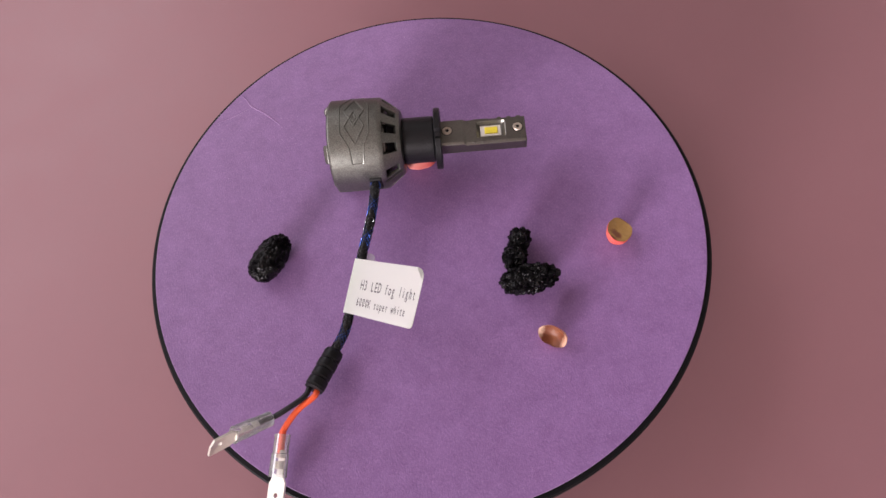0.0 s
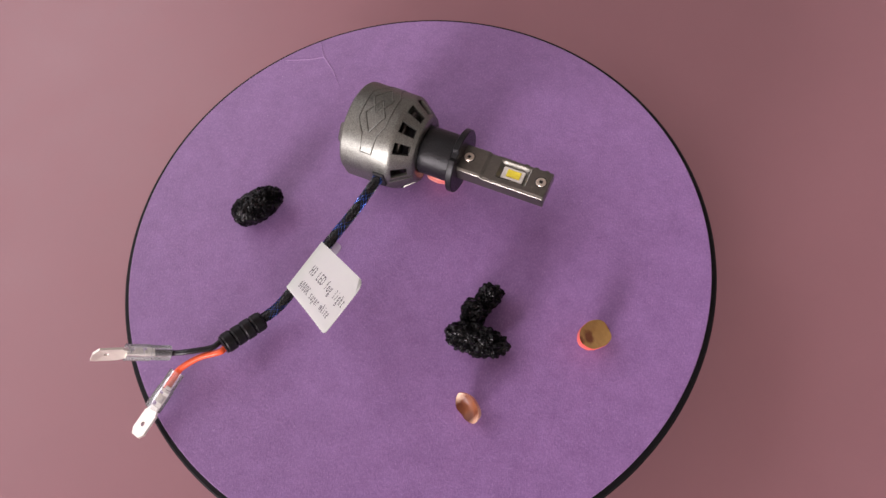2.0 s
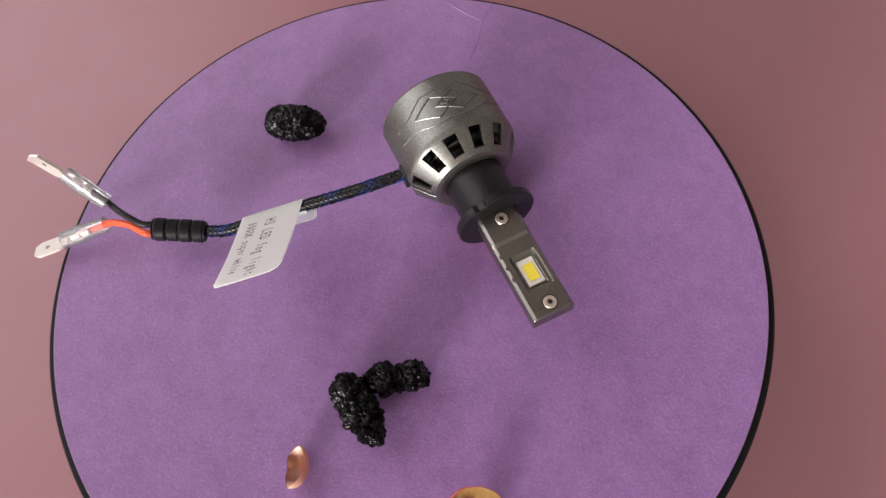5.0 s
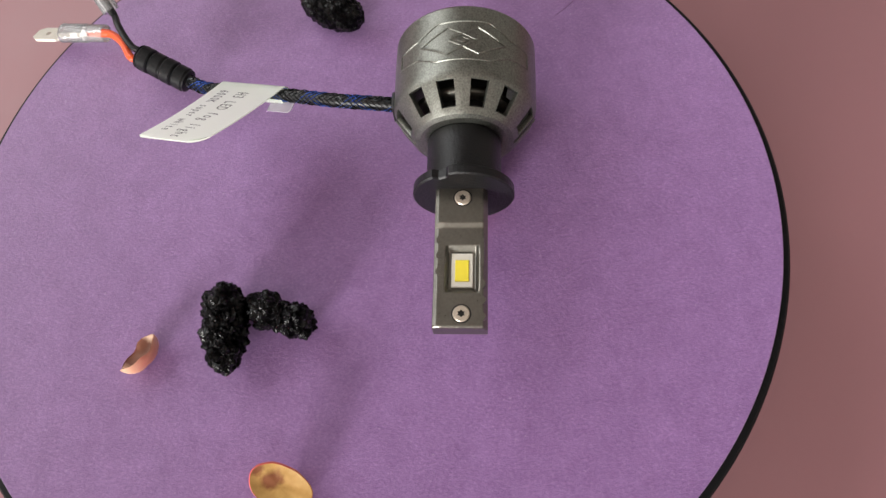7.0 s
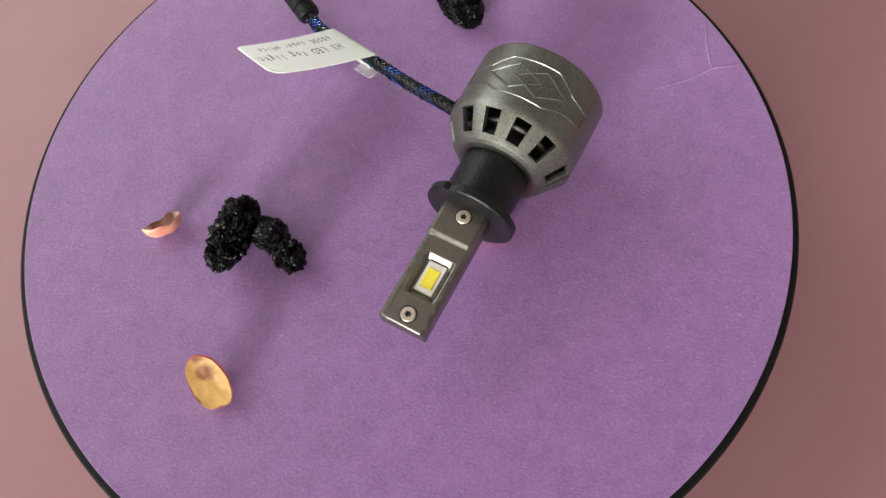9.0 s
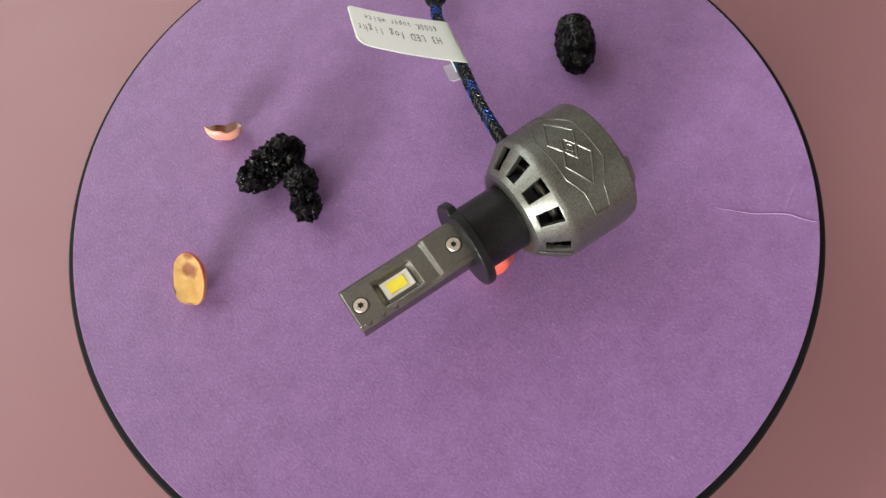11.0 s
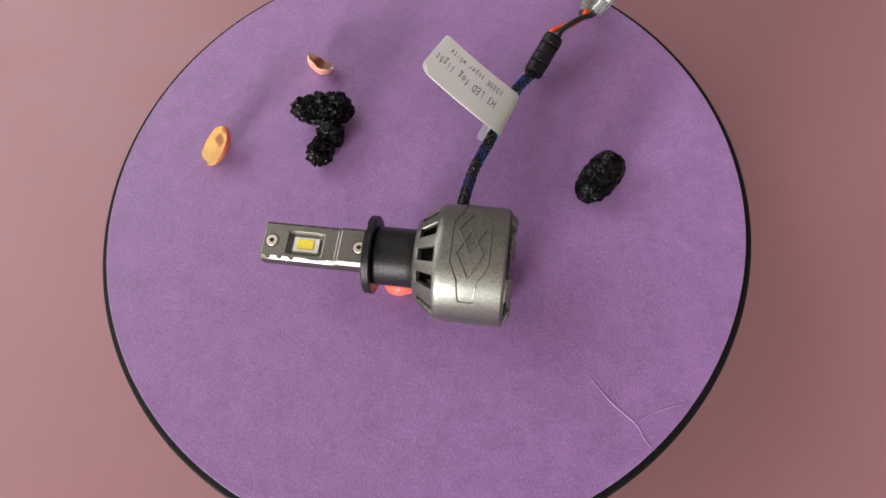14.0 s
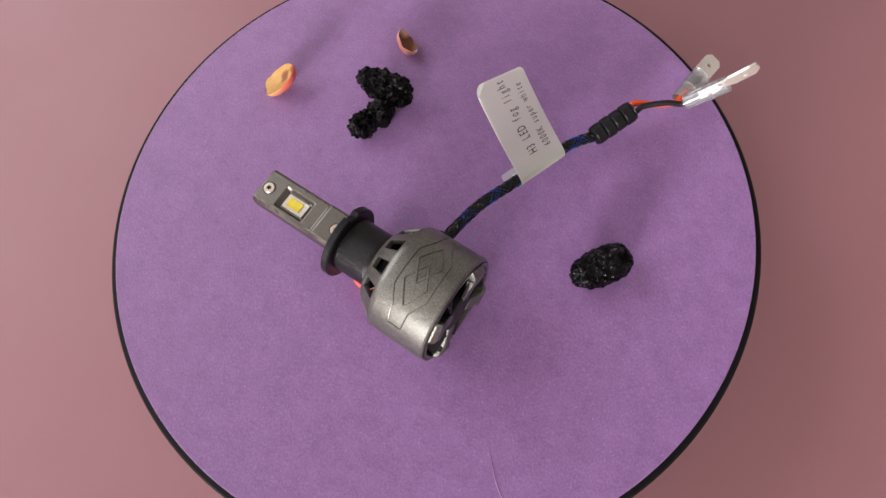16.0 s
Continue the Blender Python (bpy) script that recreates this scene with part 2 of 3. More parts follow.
M_K3 = kernel_material("coral_skin", [(0.0, (0.66, 0.10, 0.06)), (0.5, (0.76, 0.17, 0.15)), (1.0, (0.76, 0.26, 0.21))], (-0.006, 0.006))


# ---------------------------------------------------------------- mesh helpers
def part(name, bm, material, parent=None, label="", smooth=True, bevel=0.0, solid=0.0, sharp=32):
    """Links a bmesh as one mesh object, under its parent if there is one."""
    me = bpy.data.meshes.new(name)
    bmesh.ops.recalc_face_normals(bm, faces=bm.faces)
    bm.to_mesh(me)
    bm.free()
    for m in material if isinstance(material, (list, tuple)) else [material]:
        me.materials.append(m)
    ob = new(name, me)
    if smooth:
        me.shade_smooth()
        me.set_sharp_from_angle(angle=radians(sharp))
    if solid:
        md = ob.modifiers.new("wall", "SOLIDIFY")
        md.thickness, md.offset = solid, -1
    if bevel:
        md = ob.modifiers.new("edge", "BEVEL")
        md.width, md.segments, md.limit_method, md.angle_limit = bevel, 2, "ANGLE", radians(35)
    if parent:
        ob.parent = parent
    if label:
        ob["label"] = label
    return ob


def box(bm, x0, x1, y0, y1, z0, z1, m=None):
    vs = [bm.verts.new((x, y, z)) for z in (z0, z1) for x, y in ((x0, y0), (x1, y0), (x1, y1), (x0, y1))]
    for f in ((3, 2, 1, 0), (4, 5, 6, 7), (0, 1, 5, 4), (1, 2, 6, 5), (2, 3, 7, 6), (3, 0, 4, 7)):
        bm.faces.new([vs[i] for i in f])
    if m is not None:
        bmesh.ops.transform(bm, matrix=m, verts=vs)
    return vs


def loft(bm, rings, closed_ends=True, loop=True):
    """Skins rings of equal count; returns the vertex rings."""
    made = [[bm.verts.new(p) for p in r] for r in rings]
    n = len(rings[0])
    for a, b in zip(made, made[1:]):
        for i in range(n if loop else n - 1):
            j = (i + 1) % n
            bm.faces.new((a[i], a[j], b[j], b[i]))
    if closed_ends:
        bm.faces.new(made[0][::-1])
        bm.faces.new(made[-1])
    return made


def circle_x(x, r, n=48, cy=0.0, cz=0.0):
    return [(x, cy + r * math.sin(2 * math.pi * i / n), cz + r * math.cos(2 * math.pi * i / n)) for i in range(n)]


def disc_z(bm, r, z0, z1, n=180, lip=0.0):
    ring = lambda rr, z: [(rr * math.cos(2 * math.pi * i / n), rr * math.sin(2 * math.pi * i / n), z) for i in range(n)]
    rings = [ring(r - lip, z0), ring(r, z0 + lip), ring(r, z1 - lip), ring(r - lip, z1)] if lip else [ring(r, z0), ring(r, z1)]
    loft(bm, rings)


def smooth_line(points, per=10):
    """A Catmull-Rom line through the points."""
    p = [Vector(q) for q in points]
    p = [2 * p[0] - p[1], *p, 2 * p[-1] - p[-2]]
    out = []
    for i in range(1, len(p) - 2):
        for k in range(per):
            t = k / per
            out.append(0.5 * (2 * p[i] + (p[i + 1] - p[i - 1]) * t + (2 * p[i - 1] - 5 * p[i] + 4 * p[i + 1] - p[i + 2]) * t * t
                              + (3 * p[i] - p[i - 1] - 3 * p[i + 1] + p[i + 2]) * t ** 3))
    return out + [p[-2]]


def tube(bm, line, radius, n=16):
    """A round tube along a line; radius is a number or a function of 0..1."""
    rings, up = [], Vector((0, 0, 1))
    run, dist = [0.0], 0.0
    for a, b in zip(line, line[1:]):
        dist += (b - a).length
        run.append(dist)
    for i, c in enumerate(line):
        d = (line[min(i + 1, len(line) - 1)] - line[max(i - 1, 0)]).normalized()
        side = d.cross(up).normalized()
        top = side.cross(d)
        r = radius(run[i] / dist) if callable(radius) else radius
        rings.append([c + side * (r * math.cos(2 * math.pi * k / n)) + top * (r * math.sin(2 * math.pi * k / n)) for k in range(n)])
    return loft(bm, rings)


def frame_along(a, b, up=(0, 0, 1)):
    """A pose at a whose x points to b, and whose z is as near to up as can be."""
    x = (Vector(b) - Vector(a)).normalized()
    y = Vector(up).cross(x).normalized()
    z = x.cross(y)
    m = Matrix((x, y, z)).transposed().to_4x4()
    return Matrix.Translation(a) @ m


MOVED = []           # every thing that rides on the turntable, with its pose at the start


def rides(ob, m):
    ob.matrix_world = m
    MOVED.append((ob, m))
    return ob


# ---------------------------------------------------------------- the room
TABLE_Z = -0.045


def room():
    bm = bmesh.new()
    box(bm, NEAR - 0.1, 1.9, -1.6, SIDE + 0.1, TABLE_Z - 0.03, TABLE_Z)
    ob = part("table_surface", bm, M_TABLE, smooth=False)
    ob.matrix_world = ROOM
    tagged(ob, "plain dusty rose matt table surface under the turntable", "table", kind="structure")
    # walls are out of view, added to close the room and bounce window light
    top, t = 1.75, 0.1
    a0, a1, af, ah = WIN_A
    b0, b1, bf, bh = WIN_B
    walls = {"wall_south": [(NEAR - t, NEAR, -1.6, a0, TABLE_Z, top), (NEAR - t, NEAR, a1, SIDE, TABLE_Z, top),
                            (NEAR - t, NEAR, a0, a1, TABLE_Z, af), (NEAR - t, NEAR, a0, a1, ah, top)],
             "wall_west": [(NEAR - t, b0, SIDE, SIDE + t, TABLE_Z, top), (b1, 1.9, SIDE, SIDE + t, TABLE_Z, top),
                           (b0, b1, SIDE, SIDE + t, TABLE_Z, bf), (b0, b1, SIDE, SIDE + t, bh, top)],
             "wall_north": [(1.9, 1.9 + t, -1.6, SIDE + t, TABLE_Z, top)],
             "wall_east": [(NEAR - t, 1.9 + t, -1.6 - t, -1.6, TABLE_Z, top)]}
    for name, boxes in walls.items():
        bm = bmesh.new()
        for b in boxes:
            box(bm, *b)
        ob = part(name, bm, M_WALL, smooth=False)
        ob.matrix_world = ROOM
        tagged(ob, "plain grey unseen wall added to close the room and bounce light", "wall", kind="structure")
    # ceiling is out of view too, added grey so upward metal reflects less
    bm = bmesh.new()
    box(bm, NEAR - t, 1.9 + t, -1.6 - t, SIDE + t, top, top + 0.1)
    ob = part("ceiling", bm, M_CEILING, smooth=False)
    ob.matrix_world = ROOM
    tagged(ob, "plain grey unseen ceiling added to dim reflections from above", "ceiling", kind="structure")


room()

# ---------------------------------------------------------------- turntable and paper
PAPER_R = 0.105


def turntable():
    root = new("turntable")
    bm = bmesh.new()
    disc_z(bm, PAPER_R + 0.0022, -0.010, -0.0012, 200, 0.0006)
    part("platter", bm, M_BLACK, root, "thin black round platter")
    bm = bmesh.new()
    disc_z(bm, 0.062, TABLE_Z, -0.010, 96, 0.001)
    part("foot", bm, M_BLACK, root)
    tagged(root, "round black motorised turntable standing on the rose table", "turntable")
    rides(root, Matrix())


def crease(root, points):
    bm = bmesh.new()
    line = smooth_line([(x, y, 0.0) for x, y in points], 5)
    rings = []
    for i, c in enumerate(line):
        d = (line[min(i + 1, len(line) - 1)] - line[max(i - 1, 0)]).normalized()
        side = Vector((-d.y, d.x, 0)) * (0.00026 * math.sin(math.pi * (i + 0.6) / (len(line) + 0.2)) * random.uniform(0.7, 1.2))
        rings.append([c - side + Vector((0, 0, -0.0002)), c + Vector((0, 0, 0.00016)), c + side + Vector((0, 0, -0.0002))])
    loft(bm, rings, closed_ends=False)
    part("crease", bm, M_CREASE, root, "pale raised wrinkle line")


def paper():
    root = new("paper_disc")
    bm = bmesh.new()
    disc_z(bm, PAPER_R, -0.0012, 0.0, 240, 0.00015)
    part("sheet", bm, M_PAPER, root)
    crease(root, [(-0.0495, 0.0600), (-0.0530, 0.0650), (-0.0557, 0.0685), (-0.0595, 0.0722), (-0.0620, 0.0750), (-0.0635, 0.0785), (-0.0655, 0.0815)])
    crease(root, [(-0.0618, 0.0738), (-0.0682, 0.0712), (-0.0769, 0.0690)])
    tagged(root, "round purple suede paper sheet with a small wrinkle near its edge", "paper")
    rides(root, Matrix())


turntable()
paper()

# ---------------------------------------------------------------- the lamp with its cable
AX = 0.0178          # height of the lamp's axis
BULB = pose(0.0412, 0.0212, 0, 0, 0, 171.14)   # x runs from the tip's screw towards the heat sink


FACETS = ((1.0, 0.06), (0.93, -0.42), (0.60, -0.96), (0.0, -0.985))   # lower half of the section, in radii


def section(r, deg):
    """A point of the lamp's section: round above, straight facets below; degrees from the top, towards +y."""
    a = radians(deg)
    y, z = math.sin(a), math.cos(a)
    if z < 0.06:
        side = 1 if y >= 0 else -1
        y = abs(y)
        for (y0, z0), (y1, z1) in zip(FACETS, FACETS[1:]):
            # where the ray from the middle meets this facet
            det = y * (z1 - z0) - z * (y1 - y0)
            t = (y0 * (z1 - z0) - z0 * (y1 - y0)) / det if abs(det) > 1e-9 else 0
            k = ((t * y - y0) * (y1 - y0) + (t * z - z0) * (z1 - z0)) / ((y1 - y0) ** 2 + (z1 - z0) ** 2)
            if t > 0 and -1e-6 <= k <= 1 + 1e-6:
                y, z = t * y, t * z
                break
        y *= side
    return r * y, r * z


def head_outline(x, r, n=72):
    return [(x, y, AX + z) for y, z in (section(r, 360 * i / n) for i in range(n))]


def heat_sink(root):
    n = 72
    vents = []
    for mid, half in ((14, 7.4), (42, 7.4), (80, 8.0), (138, 7.4), (166, 7.4)):
        vents += [(mid, half), (360 - mid, half)]
    bm = bmesh.new()
    # the drum, rounded at the back
    drum = [head_outline(x, r, n) for x, r in ((0.0690, 0.0164), (0.0688, 0.0168), (0.0683, 0.0171), (0.060, 0.0171), (0.0515, 0.0170), (0.0503, 0.01685))]
    made = loft(bm, drum, closed_ends=False)
    # the cone: angles snap to the slots' sides
    cuts = sorted({a for m_, h in vents for a in (m_ - h, m_ + h)})
    rows = [(0.0503, 0.01685), (0.0494, 0.0163), (0.0446, 0.0127), (0.0434, 0.0116), (0.0430, 0.0105), (0.0430, 0.0086)]
    stops = []
    for a, b in zip(cuts, cuts[1:] + [cuts[0] + 360]):
        k = max(1, round((b - a) / 5))
        stops += [(a + (b - a) * i / k) % 360 for i in range(k)]

    def at(x, r, deg):
        y, z = section(r, deg)
        return (x, y, AX + z)

    rings = [[bm.verts.new(at(x, r, d)) for d in stops] for x, r in rows]
    m = len(stops)
    for k, (a, b) in enumerate(zip(rings, rings[1:])):
        for i in range(m):
            j = (i + 1) % m
            mid = (stops[i] + ((stops[j] - stops[i]) % 360) / 2) % 360
            if k == 1 and any(abs((mid - c + 180) % 360 - 180) < h for c, h in vents):
                continue
            bm.faces.new((a[i], a[j], b[j], b[i]))
    sink = part("heat_sink", bm, M_METAL, root, "grey cast metal drum with slotted cone", solid=0.0014, bevel=0.00030, sharp=11)
    # dark core behind the slots
    bm = bmesh.new()
    loft(bm, [circle_x(x, r, 40, 0, AX) for x, r in ((0.0436, 0.0062), (0.0500, 0.0085), (0.0660, 0.0120), (0.0665, 0.0120))])
    part("fan_motor", bm, M_DARK, root, "dark core inside the heat sink")
    # added grey ring: stands in for the lit inner walls in the slots' rear half
    bm = bmesh.new()
    loft(bm, [circle_x(x, r, 48, 0, AX) for x, r in ((0.0484, 0.0098), (0.0486, 0.0114), (0.0490, 0.0122), (0.0500, 0.0126))], closed_ends=False)
    part("lit_wall_ring", bm, M_PLATE, root, "added grey metal ring standing in for lit slot walls", solid=0.0006)
    # parting seam on the cone's flanks
    for side in (1, -1):
        bm = bmesh.new()
        pts = [Vector((x, side * r * 0.999, AX - 0.0012)) for x, r in ((0.0436, 0.0117), (0.0449, 0.0129), (0.0494, 0.0163), (0.0501, 0.0167))]
        tube(bm, pts, 0.00020, 6)
        part("seam", bm, M_METAL, root)
    return sink


def back_guard(root):
    """Four chunky arms over the fan, with raised feet at the rim and dark gaps between them."""
    bm = bmesh.new()
    loft(bm, [head_outline(x, r) for x, r in ((0.0682, 0.0158), (0.0692, 0.0162), (0.0692, 0.0151), (0.0682, 0.0150))], closed_ends=False)
    part("guard_ring", bm, M_METAL, root)
    for k in range(4):
        turn = Matrix.Translation((0, 0, AX)) @ Matrix.Rotation(radians(45 + 90 * k), 4, "X")
        bm = bmesh.new()
        arm = [(0.0686, 0.0700, 0.0019, 0.0050), (0.0686, 0.0704, 0.0016, 0.0090), (0.0682, 0.0710, 0.0019, 0.0118),
               (0.0682, 0.0712, 0.0030, 0.0130), (0.0682, 0.0710, 0.0034, 0.0143), (0.0682, 0.0696, 0.0034, 0.0156)]
        loft(bm, [[turn @ Vector(p) for p in ((x0, -w, r), (x1 - 0.0004, -w, r), (x1, -w * 0.7, r), (x1, w * 0.7, r), (x1 - 0.0004, w, r), (x0, w, r))] for x0, x1, w, r in arm])
        part("guard_arm", bm, M_METAL, root, bevel=0.0002, sharp=25)
    bm = bmesh.new()
    loft(bm, [circle_x(x, r, 40, 0, AX) for x, r in ((0.0655, 0.0062), (0.0694, 0.0062), (0.0698, 0.0056))])
    part("fan_hub", bm, M_DARK, root, "black fan hub")
    for k in range(7):
        bm = bmesh.new()
        turn = Matrix.Translation((0, 0, AX)) @ Matrix.Rotation(radians(k * 360 / 7), 4, "X") @ Matrix.Translation((0.0674, 0, 0)) @ Matrix.Rotation(radians(35), 4, "Z")
        box(bm, -0.0004, 0.0004, -0.0036, 0.0036, 0.006, 0.0136, turn)
        part("fan_blade", bm, M_DARK, root, smooth=False)


def emblem(sink):
    """Raised lines on top of the drum: a stretched frame and two linked diamonds."""
    def lift(x, a, h=0.0):
        r = 0.0171 + h
        return Vector((x, r * math.sin(radians(a)), AX + r * math.cos(radians(a))))

    def ridge(name, pts, w, close=True):
        bm = bmesh.new()
        pts = pts + [pts[0]] if close else pts
        dense = []
        for (x0, a0), (x1, a1) in zip(pts, pts[1:]):
            k = max(2, int(abs(a1 - a0) / 4) + 1)
            dense += [lift(x0 + (x1 - x0) * i / k, a0 + (a1 - a0) * i / k) for i in range(k)]
        dense.append(lift(*pts[-1]))
        tube(bm, dense, w, 6)
        part(name, bm, M_METAL, sink)

    ridge("emblem_frame", [(0.0568, 58), (0.0608, 58), (0.0614, 36), (0.0642, 20), (0.0644, -20), (0.0614, -38), (0.0608, -58), (0.0568, -58),
                           (0.0561, -36), (0.0539, -20), (0.0539, 20), (0.0560, 36)], 0.00024)
    mid = 0.0591
    for side in (1, -1):
        c = side * 11.5
        ridge("emblem_diamond", [(mid, c + 22), (mid + 0.0036, c), (mid, c - 22), (mid - 0.0036, c)], 0.00030)
    ridge("emblem_core", [(mid, 4.5), (mid + 0.0008, 0), (mid, -4.5), (mid - 0.0008, 0)], 0.00022)


def collar(root):
    bm = bmesh.new()
    prof = ((0.0310, 0.0082), (0.0316, 0.0086), (0.0405, 0.0086), (0.0424, 0.0087), (0.0431, 0.0084))
    loft(bm, [circle_x(x, r, 56, 0, AX) for x, r in prof])
    part("collar", bm, M_COLLAR, root, "black grained plastic collar")
    bm = bmesh.new()
    n = 72

    def rim(x, r):
        pts = []
        for i in range(n):
            a = 2 * math.pi * i / n
            rr = r
            if abs((math.degrees(a) - 24 + 180) % 360 - 180) < 8:
                rr = r - 0.0012
            pts.append((x, rr * math.sin(a), AX + rr * math.cos(a)))
        return pts
    loft(bm, [rim(x, r) for x, r in ((0.0286, 0.0111), (0.0289, 0.0115), (0.0307, 0.0115), (0.0310, 0.0111))])
    part("flange", bm, M_COLLAR, root, "black round locating flange")


def screw(root, x, z):
    bm = bmesh.new()
    n = 28
    ring = lambda r, h: [(x + r * math.cos(2 * math.pi * i / n), r * math.sin(2 * math.pi * i / n), z + h) for i in range(n)]
    star = lambda r, h: [(x + r * (1 + 0.22 * math.cos(6 * 2 * math.pi * i / n)) * math.cos(2 * math.pi * i / n),
                          r * (1 + 0.22 * math.cos(6 * 2 * math.pi * i / n)) * math.sin(2 * math.pi * i / n), z + h) for i in range(n)]
    loft(bm, [ring(0.0017, -0.001), ring(0.0018, 0.0001), ring(0.0016, 0.0004), star(0.00074, 0.00042), star(0.00068, -0.0001)])
    s = part("screw", bm, M_SCREW, root, "small bright socket-head screw")
    # near-black ring: the shade round the screw head, put into its colour
    bm = bmesh.new()
    loft(bm, [ring(0.0017, -0.001), ring(0.00208, -0.0009), ring(0.00208, 0.00004), ring(0.00182, 0.00006)])
    part("seat_shade", bm, M_DARK, s)
    # near-black disc: the shade at the bottom of the recess, as colour
    bm = bmesh.new()
    loft(bm, [ring(0.00045, -0.0005), ring(0.00045, -0.00004)])
    part("socket", bm, M_DARK, s)


def plate(root):
    """The lamp blade: stepped top, a sunk pocket for the chip and nicked edges."""
    w = 0.0059
    tip, pocket0, pocket1, ramp0, ramp1, end = -0.0030, 0.0046, 0.0154, 0.0194, 0.0204, 0.0292
    top, high, low, base = 0.0214, 0.0222, 0.0198, 0.0158
    bm = bmesh.new()
    xs = [tip, -0.0026, 0.0024, pocket0, pocket0 + 0.0013, 0.0070, 0.0100, 0.0130, pocket1 - 0.0013, pocket1, ramp0, ramp1, 0.0230, end]
    zt = [top - 0.0004, top, top, top, low, low, low, low, low, top, top, high, high, high]
    pw = 0.0029
    ys = [-w + 0.0004, -w + 0.0014, -pw - 0.0008, -pw, pw, pw + 0.0008, w - 0.0007, w + 0.0002]
    grid = []
    for i, x in enumerate(xs):
        col = []
        for j, y in enumerate(ys):
            z = zt[i]
            if zt[i] == low and abs(y) > pw + 0.0001:
                z = top
            if j in (0, 7):
                z -= 0.0014 if j == 0 else 0.0006
            col.append(bm.verts.new((x, y, z)))
        grid.append(col)
    for a, b in zip(grid, grid[1:]):
        for j in range(7):
            bm.faces.new((a[j], b[j], b[j + 1], a[j + 1]))
    lo = [[bm.verts.new((x, y, base + (0.0004 if j else 0.0004))) for j, y in enumerate((-w + 0.0004, w + 0.0002))] for x in xs]
    for i in range(len(xs) - 1):
        bm.faces.new((grid[i][0], lo[i][0], lo[i + 1][0], grid[i + 1][0]))
        bm.faces.new((grid[i][7], grid[i + 1][7], lo[i + 1][1], lo[i][1]))
        bm.faces.new((lo[i][0], lo[i][1], lo[i + 1][1], lo[i + 1][0]))
    bm.faces.new([*grid[0], lo[0][1], lo[0][0]])
    bm.faces.new([*grid[-1], lo[-1][1], lo[-1][0]])
    blade = part("blade", bm, M_PLATE, root, "flat dark grey cast metal blade", bevel=0.00018)
    # three lobes and a bar stand out over the sloped edge, turned about on the other side
    for side in (-1, 1):
        for x0, half, deep in ((-0.0006, 0.0010, 0.0011), (0.0030, 0.0010, 0.0011), (0.0066, 0.0010, 0.0011), (0.0138, 0.0034, 0.0007)):
            x = x0 if side < 0 else 0.0160 - x0
            bm = bmesh.new()
            out = [(half * math.cos(math.pi * i / 10), max(deep * math.sin(math.pi * i / 10) ** (1.0 if half < 0.002 else 0.25), 0)) for i in range(11)]
            rings = [[(x + a, side * (w - (0.0013 if side > 0 else 0.0018) + b_ * k), z) for a, b_ in out] for z, k in ((top - 0.0015, 1.05), (top - 0.0002, 1.0), (top + 0.00012, 0.85))]
            loft(bm, rings)
            part("tooth", bm, M_PLATE, blade, sharp=40)
    bm = bmesh.new()
    box(bm, 0.0062, 0.0139, -0.0023, 0.0023, low - 0.0002, low + 0.00045)
    chip = part("led_chip", bm, M_SUBSTRATE, root, "pale ceramic chip", smooth=False, bevel=0.00015)
    bm = bmesh.new()
    box(bm, 0.0074, 0.0123, -0.0015, 0.0015, low + 0.0004, low + 0.00075)
    part("phosphor", bm, M_PHOSPHOR, chip, "bright yellow phosphor square", smooth=False, bevel=0.0002)
    screw(root, 0.0, top)
    screw(root, 0.0263, high)


CABLE = [(0.0535, 0.0130, 0.0170), (0.0540, 0.0185, 0.0180), (0.0560, 0.0316, 0.0170), (0.0605, 0.0470, 0.0135), (0.0650, 0.0640, 0.0095), (0.0675, 0.0712, 0.0075),
         (0.0715, 0.0775, 0.0060)]
G0, G1 = Vector((0.0708, 0.0765, 0.0058)), Vector((0.0772, 0.0904, 0.0092))


